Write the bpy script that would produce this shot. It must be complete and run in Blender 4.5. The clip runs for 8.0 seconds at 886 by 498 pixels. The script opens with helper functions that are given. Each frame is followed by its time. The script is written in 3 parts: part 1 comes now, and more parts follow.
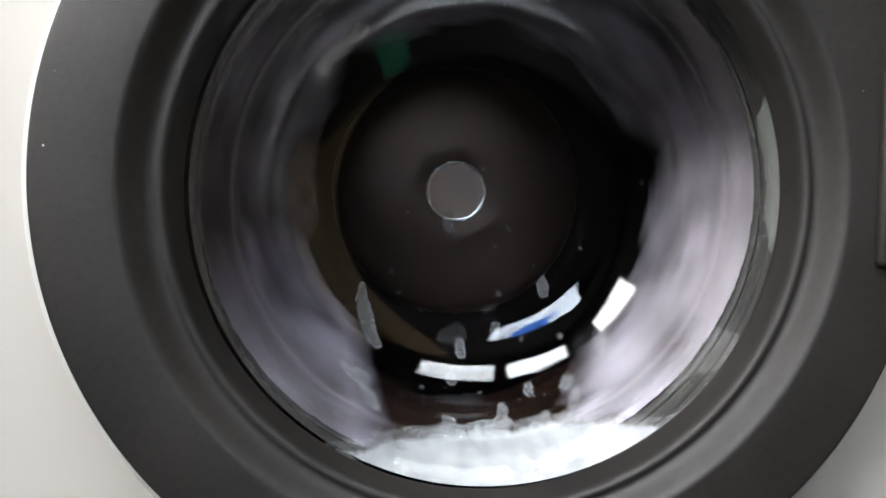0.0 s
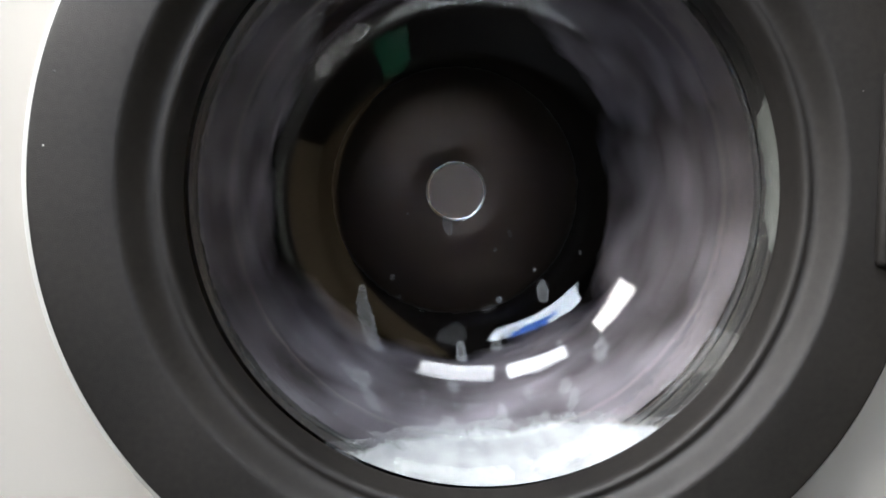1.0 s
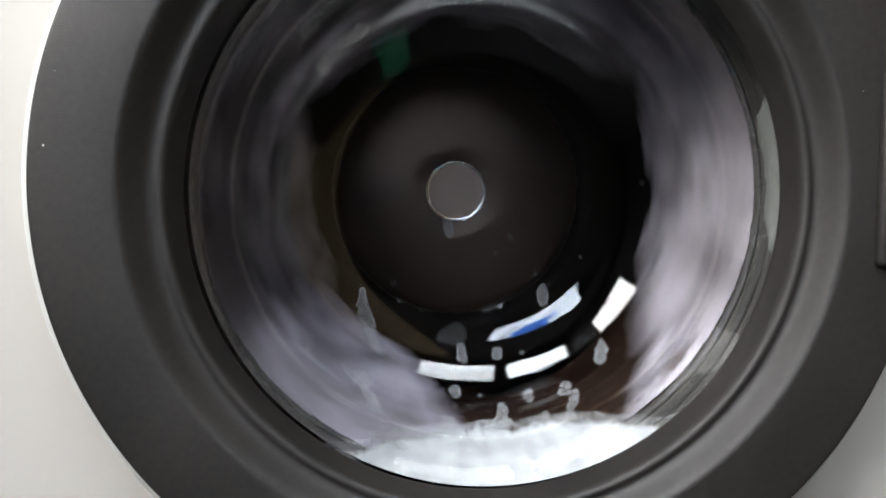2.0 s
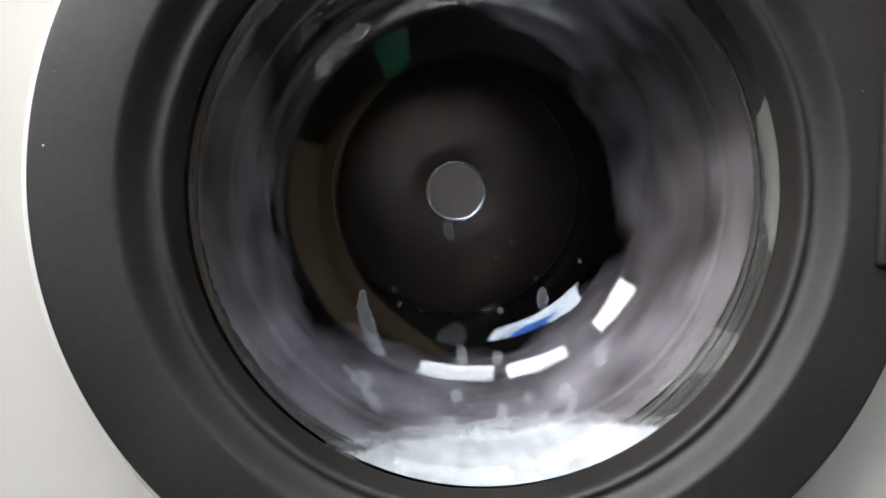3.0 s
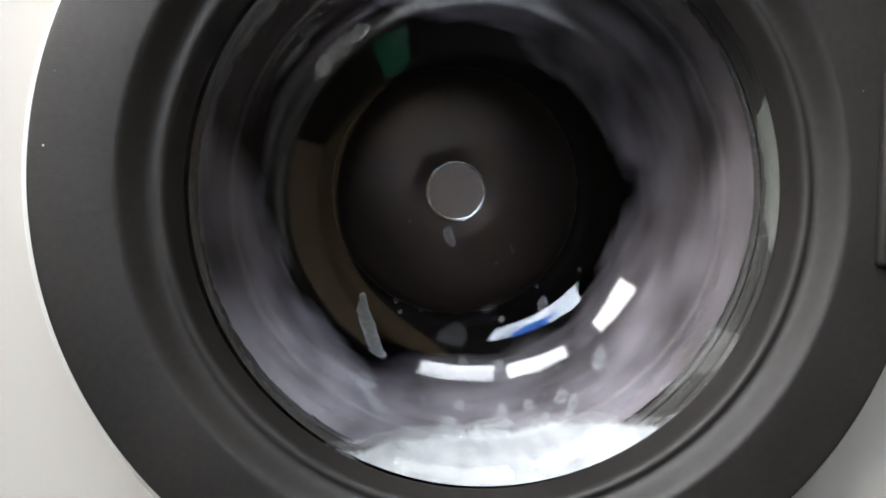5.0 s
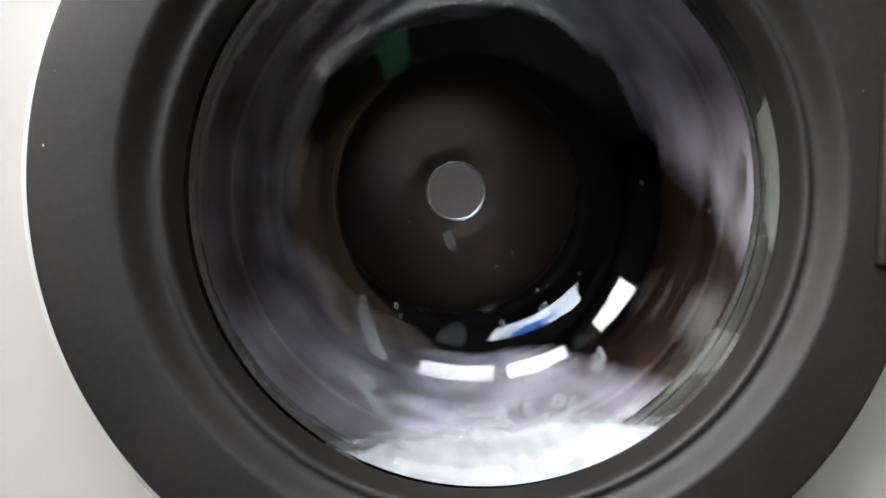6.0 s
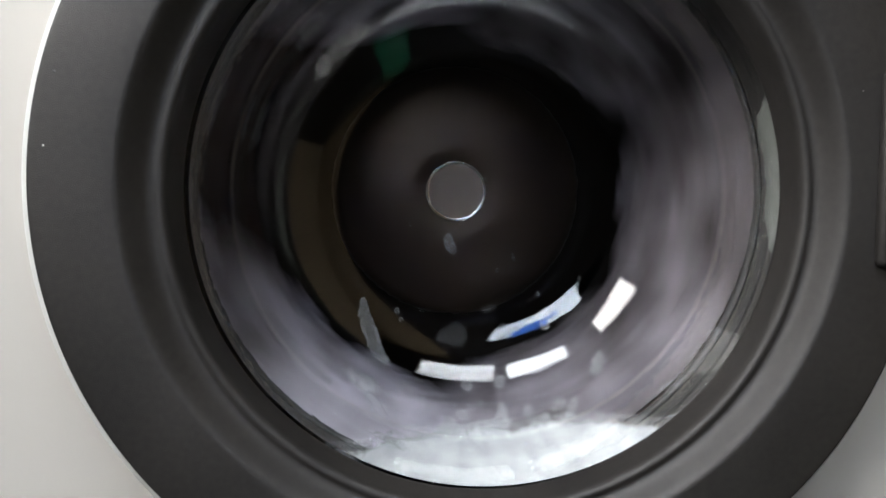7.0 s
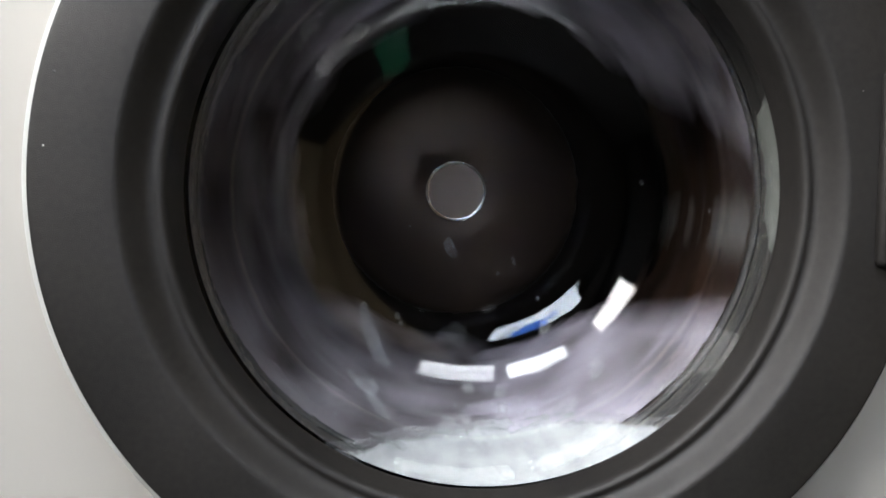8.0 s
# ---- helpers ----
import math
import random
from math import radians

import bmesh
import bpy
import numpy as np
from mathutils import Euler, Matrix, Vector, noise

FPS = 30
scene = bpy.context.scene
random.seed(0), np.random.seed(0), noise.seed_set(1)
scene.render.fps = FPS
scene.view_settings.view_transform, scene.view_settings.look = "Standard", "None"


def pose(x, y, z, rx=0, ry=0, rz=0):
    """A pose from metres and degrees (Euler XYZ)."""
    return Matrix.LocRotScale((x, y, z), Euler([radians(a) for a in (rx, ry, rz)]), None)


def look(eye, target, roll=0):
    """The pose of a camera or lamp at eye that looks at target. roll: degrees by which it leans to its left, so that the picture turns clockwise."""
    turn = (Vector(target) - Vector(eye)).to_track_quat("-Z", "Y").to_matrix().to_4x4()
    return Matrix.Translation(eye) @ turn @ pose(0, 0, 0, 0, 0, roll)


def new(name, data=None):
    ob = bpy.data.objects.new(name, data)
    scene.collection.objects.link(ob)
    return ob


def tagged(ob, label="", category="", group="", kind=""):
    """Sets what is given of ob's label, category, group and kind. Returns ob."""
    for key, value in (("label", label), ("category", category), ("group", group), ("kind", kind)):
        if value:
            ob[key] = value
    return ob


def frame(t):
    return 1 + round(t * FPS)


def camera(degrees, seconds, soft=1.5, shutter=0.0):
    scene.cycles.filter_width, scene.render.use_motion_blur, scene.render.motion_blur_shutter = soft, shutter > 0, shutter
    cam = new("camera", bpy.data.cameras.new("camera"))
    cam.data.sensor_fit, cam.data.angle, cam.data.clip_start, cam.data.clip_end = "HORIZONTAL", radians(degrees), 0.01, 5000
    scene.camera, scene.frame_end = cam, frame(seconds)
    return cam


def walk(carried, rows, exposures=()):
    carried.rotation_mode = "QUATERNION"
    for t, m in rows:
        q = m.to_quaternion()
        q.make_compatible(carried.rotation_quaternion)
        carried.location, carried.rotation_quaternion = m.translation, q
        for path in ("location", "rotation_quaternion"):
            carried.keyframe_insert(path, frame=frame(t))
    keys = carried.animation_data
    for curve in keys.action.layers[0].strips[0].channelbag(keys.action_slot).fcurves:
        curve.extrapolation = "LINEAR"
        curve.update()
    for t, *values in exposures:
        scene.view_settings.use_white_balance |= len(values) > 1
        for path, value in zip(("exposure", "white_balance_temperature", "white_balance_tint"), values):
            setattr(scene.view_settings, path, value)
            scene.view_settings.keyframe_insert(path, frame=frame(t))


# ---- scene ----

# A phone stands still close before the door of a front-loading washing machine while the drum turns.
cam = camera(65, 8.0, soft=1.6, shutter=0.6)
EYE = pose(-0.0282, -0.411, 0.4905, 90 - 4.368, 0, -1.35)
walk(cam, [(0.0, EYE), (8.0, EYE)], exposures=[(0.0, -0.36), (5.9, -0.36), (6.5, -0.58), (8.0, -0.58)])

# ---- world and light ----
world = bpy.data.worlds.new("daylight")
scene.world = world
world.use_nodes = True
wn = world.node_tree
sky = wn.nodes.new("ShaderNodeTexSky")
sky.sky_type, sky.sun_disc = "NISHITA", False
sky.sun_elevation, sky.sun_rotation = radians(50), radians(250)
wn.links.new(sky.outputs[0], wn.nodes["Background"].inputs[0])
wn.nodes["Background"].inputs[1].default_value = 0.1

ROOM = dict(x0=-1.2, x1=1.6, y0=-2.5, y1=0.72, z1=2.6)
SIDE_WINDOW = (-1.60, -0.16, 1.18, 1.96)      # y0, y1, z0, z1 in the wall at x0
BACK_WINDOW = (-0.74, 0.12, 0.74, 1.46)       # x0, x1, z0, z1 in the wall at y0
ROOF_WINDOWS = ((-1.17, -0.225, -1.92, -0.92), (-0.12, 0.90, -2.05, -1.00))  # x0, x1, y0, y1 in the ceiling


def window_light(name, m, width, height, power, color):
    data = bpy.data.lights.new(name, "AREA")
    data.shape, data.size, data.size_y = "RECTANGLE", width, height
    data.energy, data.color = power, color
    ob = new(name, data)
    ob.matrix_world = m
    return ob


def center(a, b):
    return (a + b) / 2


y0, y1, z0, z1 = SIDE_WINDOW
eye = (ROOM["x0"] - 0.05, center(y0, y1), center(z0, z1))
window_light("side_window_daylight", look(eye, (eye[0] + 1, eye[1], eye[2])), y1 - y0, z1 - z0, 104, (1.0, 0.97, 0.95))
for i, (x0, x1, y0, y1) in enumerate(ROOF_WINDOWS):
    eye = (center(x0, x1), center(y0, y1), ROOM["z1"] + 0.06)
    m = Matrix.Translation(eye)
    window_light("roof_window_daylight", m, x1 - x0, y1 - y0, (61, 93)[i == 0], (0.88, 0.93, 1.0))


# ---- materials ----
def material(name, color, rough=0.5, metal=0.0, color2=None, grain=60.0, bump=0.15, bump_scale=None, depth=0.001, stain=4.0,
             transmission=0.0, ior=1.5, emission=None, sheen=0.0, spec=0.5, coat=0.0, contrast=1.0, stretch=None, stretch_all=False):
    """Two scales of variation between color and color2, and fine relief of a real depth."""
    mat = bpy.data.materials.new(name)
    mat.use_nodes = True
    nt = mat.node_tree
    b = nt.nodes["Principled BSDF"]
    b.inputs["Roughness"].default_value, b.inputs["Metallic"].default_value = rough, metal
    b.inputs["Transmission Weight"].default_value, b.inputs["IOR"].default_value = transmission, ior
    b.inputs["Sheen Weight"].default_value = sheen
    b.inputs["Specular IOR Level"].default_value = spec
    b.inputs["Coat Weight"].default_value = coat
    b.inputs["Base Color"].default_value = (*color, 1)
    if emission:
        b.inputs["Emission Color"].default_value = (*emission[:3], 1)
        b.inputs["Emission Strength"].default_value = emission[3]
    if color2 is None and bump == 0:
        return mat
    tc = nt.nodes.new("ShaderNodeTexCoord")
    fine = nt.nodes.new("ShaderNodeTexNoise")
    fine.inputs["Scale"].default_value, fine.inputs["Detail"].default_value = grain, 4
    broad = nt.nodes.new("ShaderNodeTexNoise")
    broad.inputs["Scale"].default_value, broad.inputs["Detail"].default_value = stain, 3
    for n in (fine, broad):
        nt.links.new(tc.outputs["Object"], n.inputs["Vector"])
    if stretch:
        longer = nt.nodes.new("ShaderNodeMapping")
        longer.inputs["Scale"].default_value = stretch
        nt.links.new(tc.outputs["Object"], longer.inputs["Vector"])
        nt.links.new(longer.outputs[0], broad.inputs["Vector"])
        if stretch_all:
            nt.links.new(longer.outputs[0], fine.inputs["Vector"])
    if color2:
        mixer = nt.nodes.new("ShaderNodeMix")
        mixer.data_type = "RGBA"
        half = nt.nodes.new("ShaderNodeMath")
        half.operation = "MULTIPLY_ADD"
        half.inputs[1].default_value, half.inputs[2].default_value = 0.5, 0.0
        nt.links.new(fine.outputs[0], half.inputs[0])
        total = nt.nodes.new("ShaderNodeMath")
        total.operation = "MULTIPLY_ADD"
        total.inputs[1].default_value = 0.6
        nt.links.new(broad.outputs[0], total.inputs[0])
        nt.links.new(half.outputs[0], total.inputs[2])
        sharper = nt.nodes.new("ShaderNodeMath")
        sharper.operation, sharper.use_clamp = "MULTIPLY_ADD", True
        sharper.inputs[1].default_value, sharper.inputs[2].default_value = contrast, 0.5 - 0.55 * contrast
        nt.links.new(total.outputs[0], sharper.inputs[0])
        nt.links.new(sharper.outputs[0], mixer.inputs[0])
        mixer.inputs[6].default_value, mixer.inputs[7].default_value = (*color, 1), (*color2, 1)
        nt.links.new(mixer.outputs[2], b.inputs["Base Color"])
    if bump:
        relief = nt.nodes.new("ShaderNodeTexNoise")
        relief.inputs["Scale"].default_value, relief.inputs["Detail"].default_value = bump_scale or grain * 3, 2
        nt.links.new(tc.outputs["Object"], relief.inputs["Vector"])
        bp = nt.nodes.new("ShaderNodeBump")
        bp.inputs["Strength"].default_value, bp.inputs["Distance"].default_value = bump, depth
        nt.links.new(relief.outputs[0], bp.inputs["Height"])
        nt.links.new(bp.outputs[0], b.inputs["Normal"])
    return mat


ENAMEL = material("white_enamel", (0.595, 0.568, 0.515), 0.35, color2=(0.555, 0.53, 0.48), grain=20, bump=0.05, bump_scale=300, depth=0.0005)
PLASTIC = material("dark_grey_plastic", (0.0130, 0.0118, 0.0108), 0.42, color2=(0.035, 0.0318, 0.0285), contrast=2.0, grain=240, stain=14, bump=0.5, bump_scale=2200, depth=0.0005)
RIM = material("pale_rim", (0.75, 0.76, 0.72), 0.3, color2=(0.7, 0.7, 0.66), bump=0)
GLASS = material("door_glass", (0.93, 0.95, 0.94), 0.0, transmission=1.0, ior=1.53, bump=0.16, bump_scale=90, depth=0.0004)
RUBBER = material("grey_rubber", (0.075, 0.072, 0.068), 0.5, color2=(0.04, 0.038, 0.036), grain=60, bump=0.3, bump_scale=400)
PALE_GREY = material("pale_grey_green", (0.27, 0.285, 0.27), 0.5, color2=(0.13, 0.135, 0.125), contrast=1.6, grain=90, stain=25, bump=0.4, bump_scale=300)
# Far darker than bare steel, to keep the drum's inside dim.
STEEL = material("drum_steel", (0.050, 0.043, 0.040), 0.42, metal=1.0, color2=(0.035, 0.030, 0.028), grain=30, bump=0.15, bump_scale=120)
BACKPLATE = material("dark_back_plate", (0.108, 0.071, 0.053), 0.38, metal=0.6, color2=(0.060, 0.039, 0.029), grain=40, bump=0.15, bump_scale=150)
# The shade round the back plate is put into this near-black colour.
DRUMBACK = material("shaded_drum_back", (0.020, 0.016, 0.014), 0.45, metal=1.0, color2=(0.012, 0.010, 0.009), grain=40, bump=0.15, bump_scale=150)
CHROME = material("bright_steel", (0.66, 0.61, 0.55), 0.22, metal=1.0, color2=(0.65, 0.61, 0.56), bump=0)
HUB = material("hub_cover", (0.95, 0.75, 0.61), 0.7, color2=(0.86, 0.68, 0.55), grain=60, bump=0.1)
LIFTER = material("lifter_plastic", (0.30, 0.30, 0.30), 0.5, color2=(0.25, 0.25, 0.25))
CAVITY = material("tub_plastic", (0.05, 0.05, 0.05), 0.7, color2=(0.04, 0.04, 0.04))
FOAM = material("white_suds", (0.30, 0.312, 0.328), 0.6, contrast=2.8, color2=(0.60, 0.608, 0.615), grain=90, stain=34, bump=0.35, bump_scale=260, depth=0.0015, stretch=(1, 0.4, 1), stretch_all=True)
FILM = material("thin_suds", (0.44, 0.45, 0.47), 0.5, color2=(0.36, 0.37, 0.39), grain=500, stain=120, bump=0.2, bump_scale=900, depth=0.0006)


def bubbly(mat, hole, ring, film, scale, edge, squash=1.0):
    """Bubbles in the suds: clear holes with denser rings round them in a thin film, and a denser rim of the whole patch."""
    nt = mat.node_tree
    b = nt.nodes["Principled BSDF"]
    tc, vo, ra = nt.nodes.new("ShaderNodeTexCoord"), nt.nodes.new("ShaderNodeTexVoronoi"), nt.nodes.new("ShaderNodeValToRGB")
    longer = nt.nodes.new("ShaderNodeMapping")
    longer.inputs["Scale"].default_value = (1, squash, 1)
    vo.inputs["Scale"].default_value = scale
    nt.links.new(tc.outputs["Object"], longer.inputs["Vector"])
    nt.links.new(longer.outputs[0], vo.inputs["Vector"])
    nt.links.new(vo.outputs["Distance"], ra.inputs["Fac"])
    steps = ((0.0, hole), (0.20, hole), (0.29, ring), (0.36, ring), (0.46, film))
    for at, value in steps:
        stop = ra.color_ramp.elements[0] if at == 0.0 else ra.color_ramp.elements.new(at)
        stop.position, stop.color = at, (value, value, value, 1)
    ra.color_ramp.elements[-1].color = (film, film, film, 1)
    rim, more, total = nt.nodes.new("ShaderNodeAttribute"), nt.nodes.new("ShaderNodeMath"), nt.nodes.new("ShaderNodeMath")
    rim.attribute_name, more.operation, total.operation, total.use_clamp = "rim", "MULTIPLY", "ADD", True
    more.inputs[1].default_value = edge
    nt.links.new(rim.outputs["Fac"], more.inputs[0])
    nt.links.new(ra.outputs[0], total.inputs[0])
    nt.links.new(more.outputs[0], total.inputs[1])
    nt.links.new(total.outputs[0], b.inputs["Alpha"])


bubbly(FILM, 0.02, 0.42, 0.17, 560, 0.30)
FAINT = material("faint_suds_film", (0.40, 0.40, 0.41), 0.5, color2=(0.30, 0.30, 0.31), grain=500, stain=120, bump=0)
bubbly(FAINT, 0.02, 0.11, 0.06, 300, 0.0)
bubbly(FOAM, 0.0, 0.50, 0.16, 360, 0.80, 0.4)
PLASTER = material("painted_plaster", (0.17, 0.127, 0.071), 0.8, color2=(0.14, 0.105, 0.058), grain=30, bump=0.2, bump_scale=90)
# Unseen room surfaces, coloured near black so the glass mirrors little of them.
DARKWALL = material("dark_brown_paint", (0.008, 0.0065, 0.0055), 0.7, color2=(0.006, 0.005, 0.004), spec=0.15, grain=30, bump=0.2, bump_scale=90)
CEILING = material("ceiling_paint", (0.014, 0.011, 0.009), 0.8, color2=(0.011, 0.009, 0.007), spec=0.15)
TILE = material("dark_floor_tile", (0.008, 0.0068, 0.0056), 0.6, color2=(0.005, 0.0043, 0.0038), grain=15, spec=0.15)
FRAME = material("window_frame_paint", (0.7, 0.7, 0.68), 0.4, color2=(0.65, 0.65, 0.62))
SKYLIGHT = material("pale_daylight", (0.8, 0.85, 0.9), 0.9, bump=0, emission=(0.76, 0.86, 1.0, 15.0))
BLUE = material("blue_glow", (0.07, 0.20, 0.75), 0.9, bump=0, emission=(0.10, 0.28, 1.0, 6.0))
GREEN = material("green_plastic", (0.014, 0.125, 0.065), 0.4, color2=(0.010, 0.09, 0.05))


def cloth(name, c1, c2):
    # The darker streaks put the shade of creases and folds into the colour.
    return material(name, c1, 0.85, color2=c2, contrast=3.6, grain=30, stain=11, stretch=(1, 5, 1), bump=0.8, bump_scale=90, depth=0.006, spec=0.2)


# ---- building helpers ----
def part(name, bm, mat, parent=None, label="", smooth=True):
    me = bpy.data.meshes.new(name)
    bmesh.ops.recalc_face_normals(bm, faces=bm.faces)
    bm.to_mesh(me)
    bm.free()
    me.materials.append(mat)
    if smooth:
        me.shade_smooth()
    ob = new(name, me)
    ob.parent = parent
    if label:
        ob["label"] = label
    return ob


def box(bm, x0, x1, y0, y1, z0, z1, bevel=0.0):
    made = bmesh.ops.create_cube(bm, size=1.0)["verts"]
    for v in made:
        v.co = Vector((center(x0, x1) + v.co.x * (x1 - x0), center(y0, y1) + v.co.y * (y1 - y0), center(z0, z1) + v.co.z * (z1 - z0)))
    if bevel:
        edges = {e for v in made for e in v.link_edges}
        bmesh.ops.bevel(bm, geom=list(edges), offset=bevel, segments=3, affect="EDGES", profile=0.5)


def slab(us, vs, holes, place, thick):
    """A sheet over the rectangle us x vs with rectangular holes, thickened by the vector thick. place(u, v) gives the point."""
    bm = bmesh.new()
    ucut = sorted({*us, *(h[i] for h in holes for i in (0, 1))})
    vcut = sorted({*vs, *(h[i] for h in holes for i in (2, 3))})
    grid = {}
    def vert(u, v):
        if (u, v) not in grid:
            grid[u, v] = bm.verts.new(place(u, v))
        return grid[u, v]
    for ua, ub in zip(ucut, ucut[1:]):
        for va, vb in zip(vcut, vcut[1:]):
            mu, mv = center(ua, ub), center(va, vb)
            if any(h[0] < mu < h[1] and h[2] < mv < h[3] for h in holes):
                continue
            bm.faces.new((vert(ua, va), vert(ub, va), vert(ub, vb), vert(ua, vb)))
    out = bmesh.ops.extrude_face_region(bm, geom=list(bm.faces))
    bmesh.ops.translate(bm, vec=thick, verts=[g for g in out["geom"] if isinstance(g, bmesh.types.BMVert)])
    return bm


def lathe(profile, steps=160, cx=0.0, cz=0.0, close=True):
    """Turn a profile of (r, y) points round the axis along y. close: the profile is a ring of points."""
    bm = bmesh.new()
    rings = []
    for r, y in profile:
        if r < 1e-6:
            rings.append([bm.verts.new((cx, y, cz))])
        else:
            rings.append([bm.verts.new((cx + r * math.cos(a), y, cz - r * math.sin(a))) for a in (2 * math.pi * k / steps for k in range(steps))])
    pairs = list(zip(rings, rings[1:])) + ([(rings[-1], rings[0])] if close else [])
    for p, q in pairs:
        for k in range(steps):
            j = (k + 1) % steps
            if len(p) == 1 and len(q) == 1:
                continue
            if len(p) == 1:
                bm.faces.new((p[0], q[j], q[k]))
            elif len(q) == 1:
                bm.faces.new((p[k], p[j], q[0]))
            else:
                bm.faces.new((p[k], p[j], q[j], q[k]))
    return bm


def smooth_line(points, n=8):
    """A rounded line through (r, y) points: corners cut by quadratic curves."""
    out = [points[0]]
    for a, b, c in zip(points, points[1:], points[2:]):
        p, q = ((a[0] + b[0]) / 2, (a[1] + b[1]) / 2), ((b[0] + c[0]) / 2, (b[1] + c[1]) / 2)
        for k in range(n + 1):
            t = k / n
            out.append(tuple((1 - t) ** 2 * p[i] + 2 * t * (1 - t) * b[i] + t * t * q[i] for i in (0, 1)))
    return out + [points[-1]]


# ---- the room ----
X0, X1, Y0, Y1, Z1 = (ROOM[k] for k in ("x0", "x1", "y0", "y1", "z1"))
T = 0.14
tagged(part("floor", slab((X0, X1), (Y0, Y1), [], lambda u, v: (u, v, 0), (0, 0, -T)), TILE, smooth=False), "dark brown tiled floor", "floor", kind="structure")
tagged(part("ceiling", slab((X0, X1), (Y0, Y1), list(ROOF_WINDOWS), lambda u, v: (u, v, Z1), (0, 0, T)), CEILING, smooth=False), "dark timber ceiling with two roof windows", "ceiling", kind="structure")
tagged(part("wall_west", slab((Y0, Y1), (0, Z1), [SIDE_WINDOW], lambda u, v: (X0, u, v), (-T, 0, 0)), DARKWALL, smooth=False), "dark brown wall with a wide window", "wall", kind="structure")
tagged(part("wall_east", slab((Y0, Y1), (0, Z1), [], lambda u, v: (X1, u, v), (T, 0, 0)), PLASTER, smooth=False), "plain beige plaster wall", "wall", kind="structure")
tagged(part("wall_south", slab((X0, 0.50), (0, Z1), [BACK_WINDOW], lambda u, v: (u, Y0, v), (0, -T, 0)), DARKWALL, smooth=False), "dark brown wall with a small window", "wall", kind="structure")
tagged(part("wall_south", slab((0.50, X1), (0, Z1), [], lambda u, v: (u, Y0, v), (0, -T, 0)), PLASTER, smooth=False), "plain beige plaster wall beside the dark one", "wall", kind="structure")
tagged(part("wall_north", slab((X0, X1), (0, Z1), [], lambda u, v: (u, Y1, v), (0, T, 0)), PLASTER, smooth=False), "plain beige plaster wall behind the machine", "wall", kind="structure")

# ---- the green floor mat ----
bm = bmesh.new()
box(bm, -0.06, 0.06, -0.87, 0.87, 0.0, 0.012, bevel=0.004)
floor_mat = part("floor_mat", bm, GREEN)
floor_mat.matrix_basis = pose(0.378, -1.15, 0, rz=4.8)
tagged(floor_mat, "narrow green rubber mat lying on the floor", "mat")


# ---- window frames ----
def window(name, label, u0, u1, v0, v1, place, bars, deep, paint=FRAME, half=0.012):
    """A painted frame lining an opening, with bars (along u or v, at a place); place(u, v, d) gives the point d metres outwards."""
    def bar(nm, ua, ub, va, vb, d0, d1, parent):
        bm = bmesh.new()
        box(bm, ua, ub, va, vb, d0, d1, bevel=0.004)
        for v in bm.verts:
            v.co = place(*v.co)
        return part(nm, bm, paint, parent, smooth=False)
    thing = tagged(new(name), label, "window", kind="structure")
    w = 0.035
    bar("window_frame", u0 + 0.002, u0 + w, v0 + 0.002, v1 - 0.002, 0.01, deep, thing)
    bar("window_frame", u1 - w, u1 - 0.002, v0 + 0.002, v1 - 0.002, 0.01, deep, thing)
    bar("window_frame", u0 + w, u1 - w, v0 + 0.002, v0 + w, 0.01, deep, thing)
    bar("window_frame", u0 + w, u1 - w, v1 - w, v1 - 0.002, 0.01, deep, thing)
    for way, at in bars:
        if way == "u":
            bar("glazing_bar", u0 + w, u1 - w, at - half, at + half, 0.015, deep - 0.005, thing)
        else:
            bar("glazing_bar", at - half, at + half, v0 + w, v1 - w, 0.015, deep - 0.005, thing)


window("window_1", "wide side window with a pale painted frame", *SIDE_WINDOW, lambda u, v, d: (X0 - d, u, v), [("v", -0.92)], 0.04)
window("window_2", "small window with a dark painted frame", *BACK_WINDOW, lambda u, v, d: (u, Y0 - d, v), [("v", 0.0)], 0.06, DARKWALL)
window("window_3", "roof window with a pale painted frame", *ROOF_WINDOWS[0], lambda u, v, d: (u, v, Z1 + d), [], 0.045)
window("window_4", "roof window with two glazing bars", *ROOF_WINDOWS[1], lambda u, v, d: (u, v, Z1 + d), [("u", -1.50), ("u", -1.22)], 0.045, half=0.030)

# ---- backdrops added outside the small window ----
tagged(part("backdrop", slab((-2.2, 1.8), (-0.5, 3.0), [], lambda u, v: (u, Y0 - 1.6, v), (0, -0.02, 0)), SKYLIGHT, smooth=False), "bright pale daylight outside the window", "backdrop", kind="structure")
# Unseen glowing panel, added to tint part of the window's reflection blue.
tagged(part("backdrop", slab((-0.58, -0.10), (1.50, 2.05), [], lambda u, v: (u, Y0 - 1.594, v), (0, -0.004, 0)), BLUE, smooth=False), "plain blue glowing panel added outside the window", "backdrop", kind="structure")

# Unseen dark wedge, added to cut the mirrored window off at a slant.
bm = bmesh.new()
outline = [(-1.30, 0.0), (0.30, 0.0), (0.30, 0.25), (-1.30, 2.00)]
front = [bm.verts.new((x, Y0 - 0.75, z)) for x, z in outline]
rear = [bm.verts.new((x, Y0 - 1.15, z)) for x, z in outline]
bm.faces.new(front)
bm.faces.new(rear[::-1])
for k in range(4):
    bm.faces.new((front[k], rear[k], rear[(k + 1) % 4], front[(k + 1) % 4]))
tagged(part("backdrop", bm, DARKWALL, smooth=False), "dark wedge added outside to slant the mirrored window's edge", "backdrop", kind="structure")

# ---- the washing machine ----
AX, AZ = 0.007, 0.489          # axis of the glass bowl
DX, DZ = 0.004, 0.4955         # axis of the drum
RX, RZ = 0.002, 0.4904         # centre of the door ring
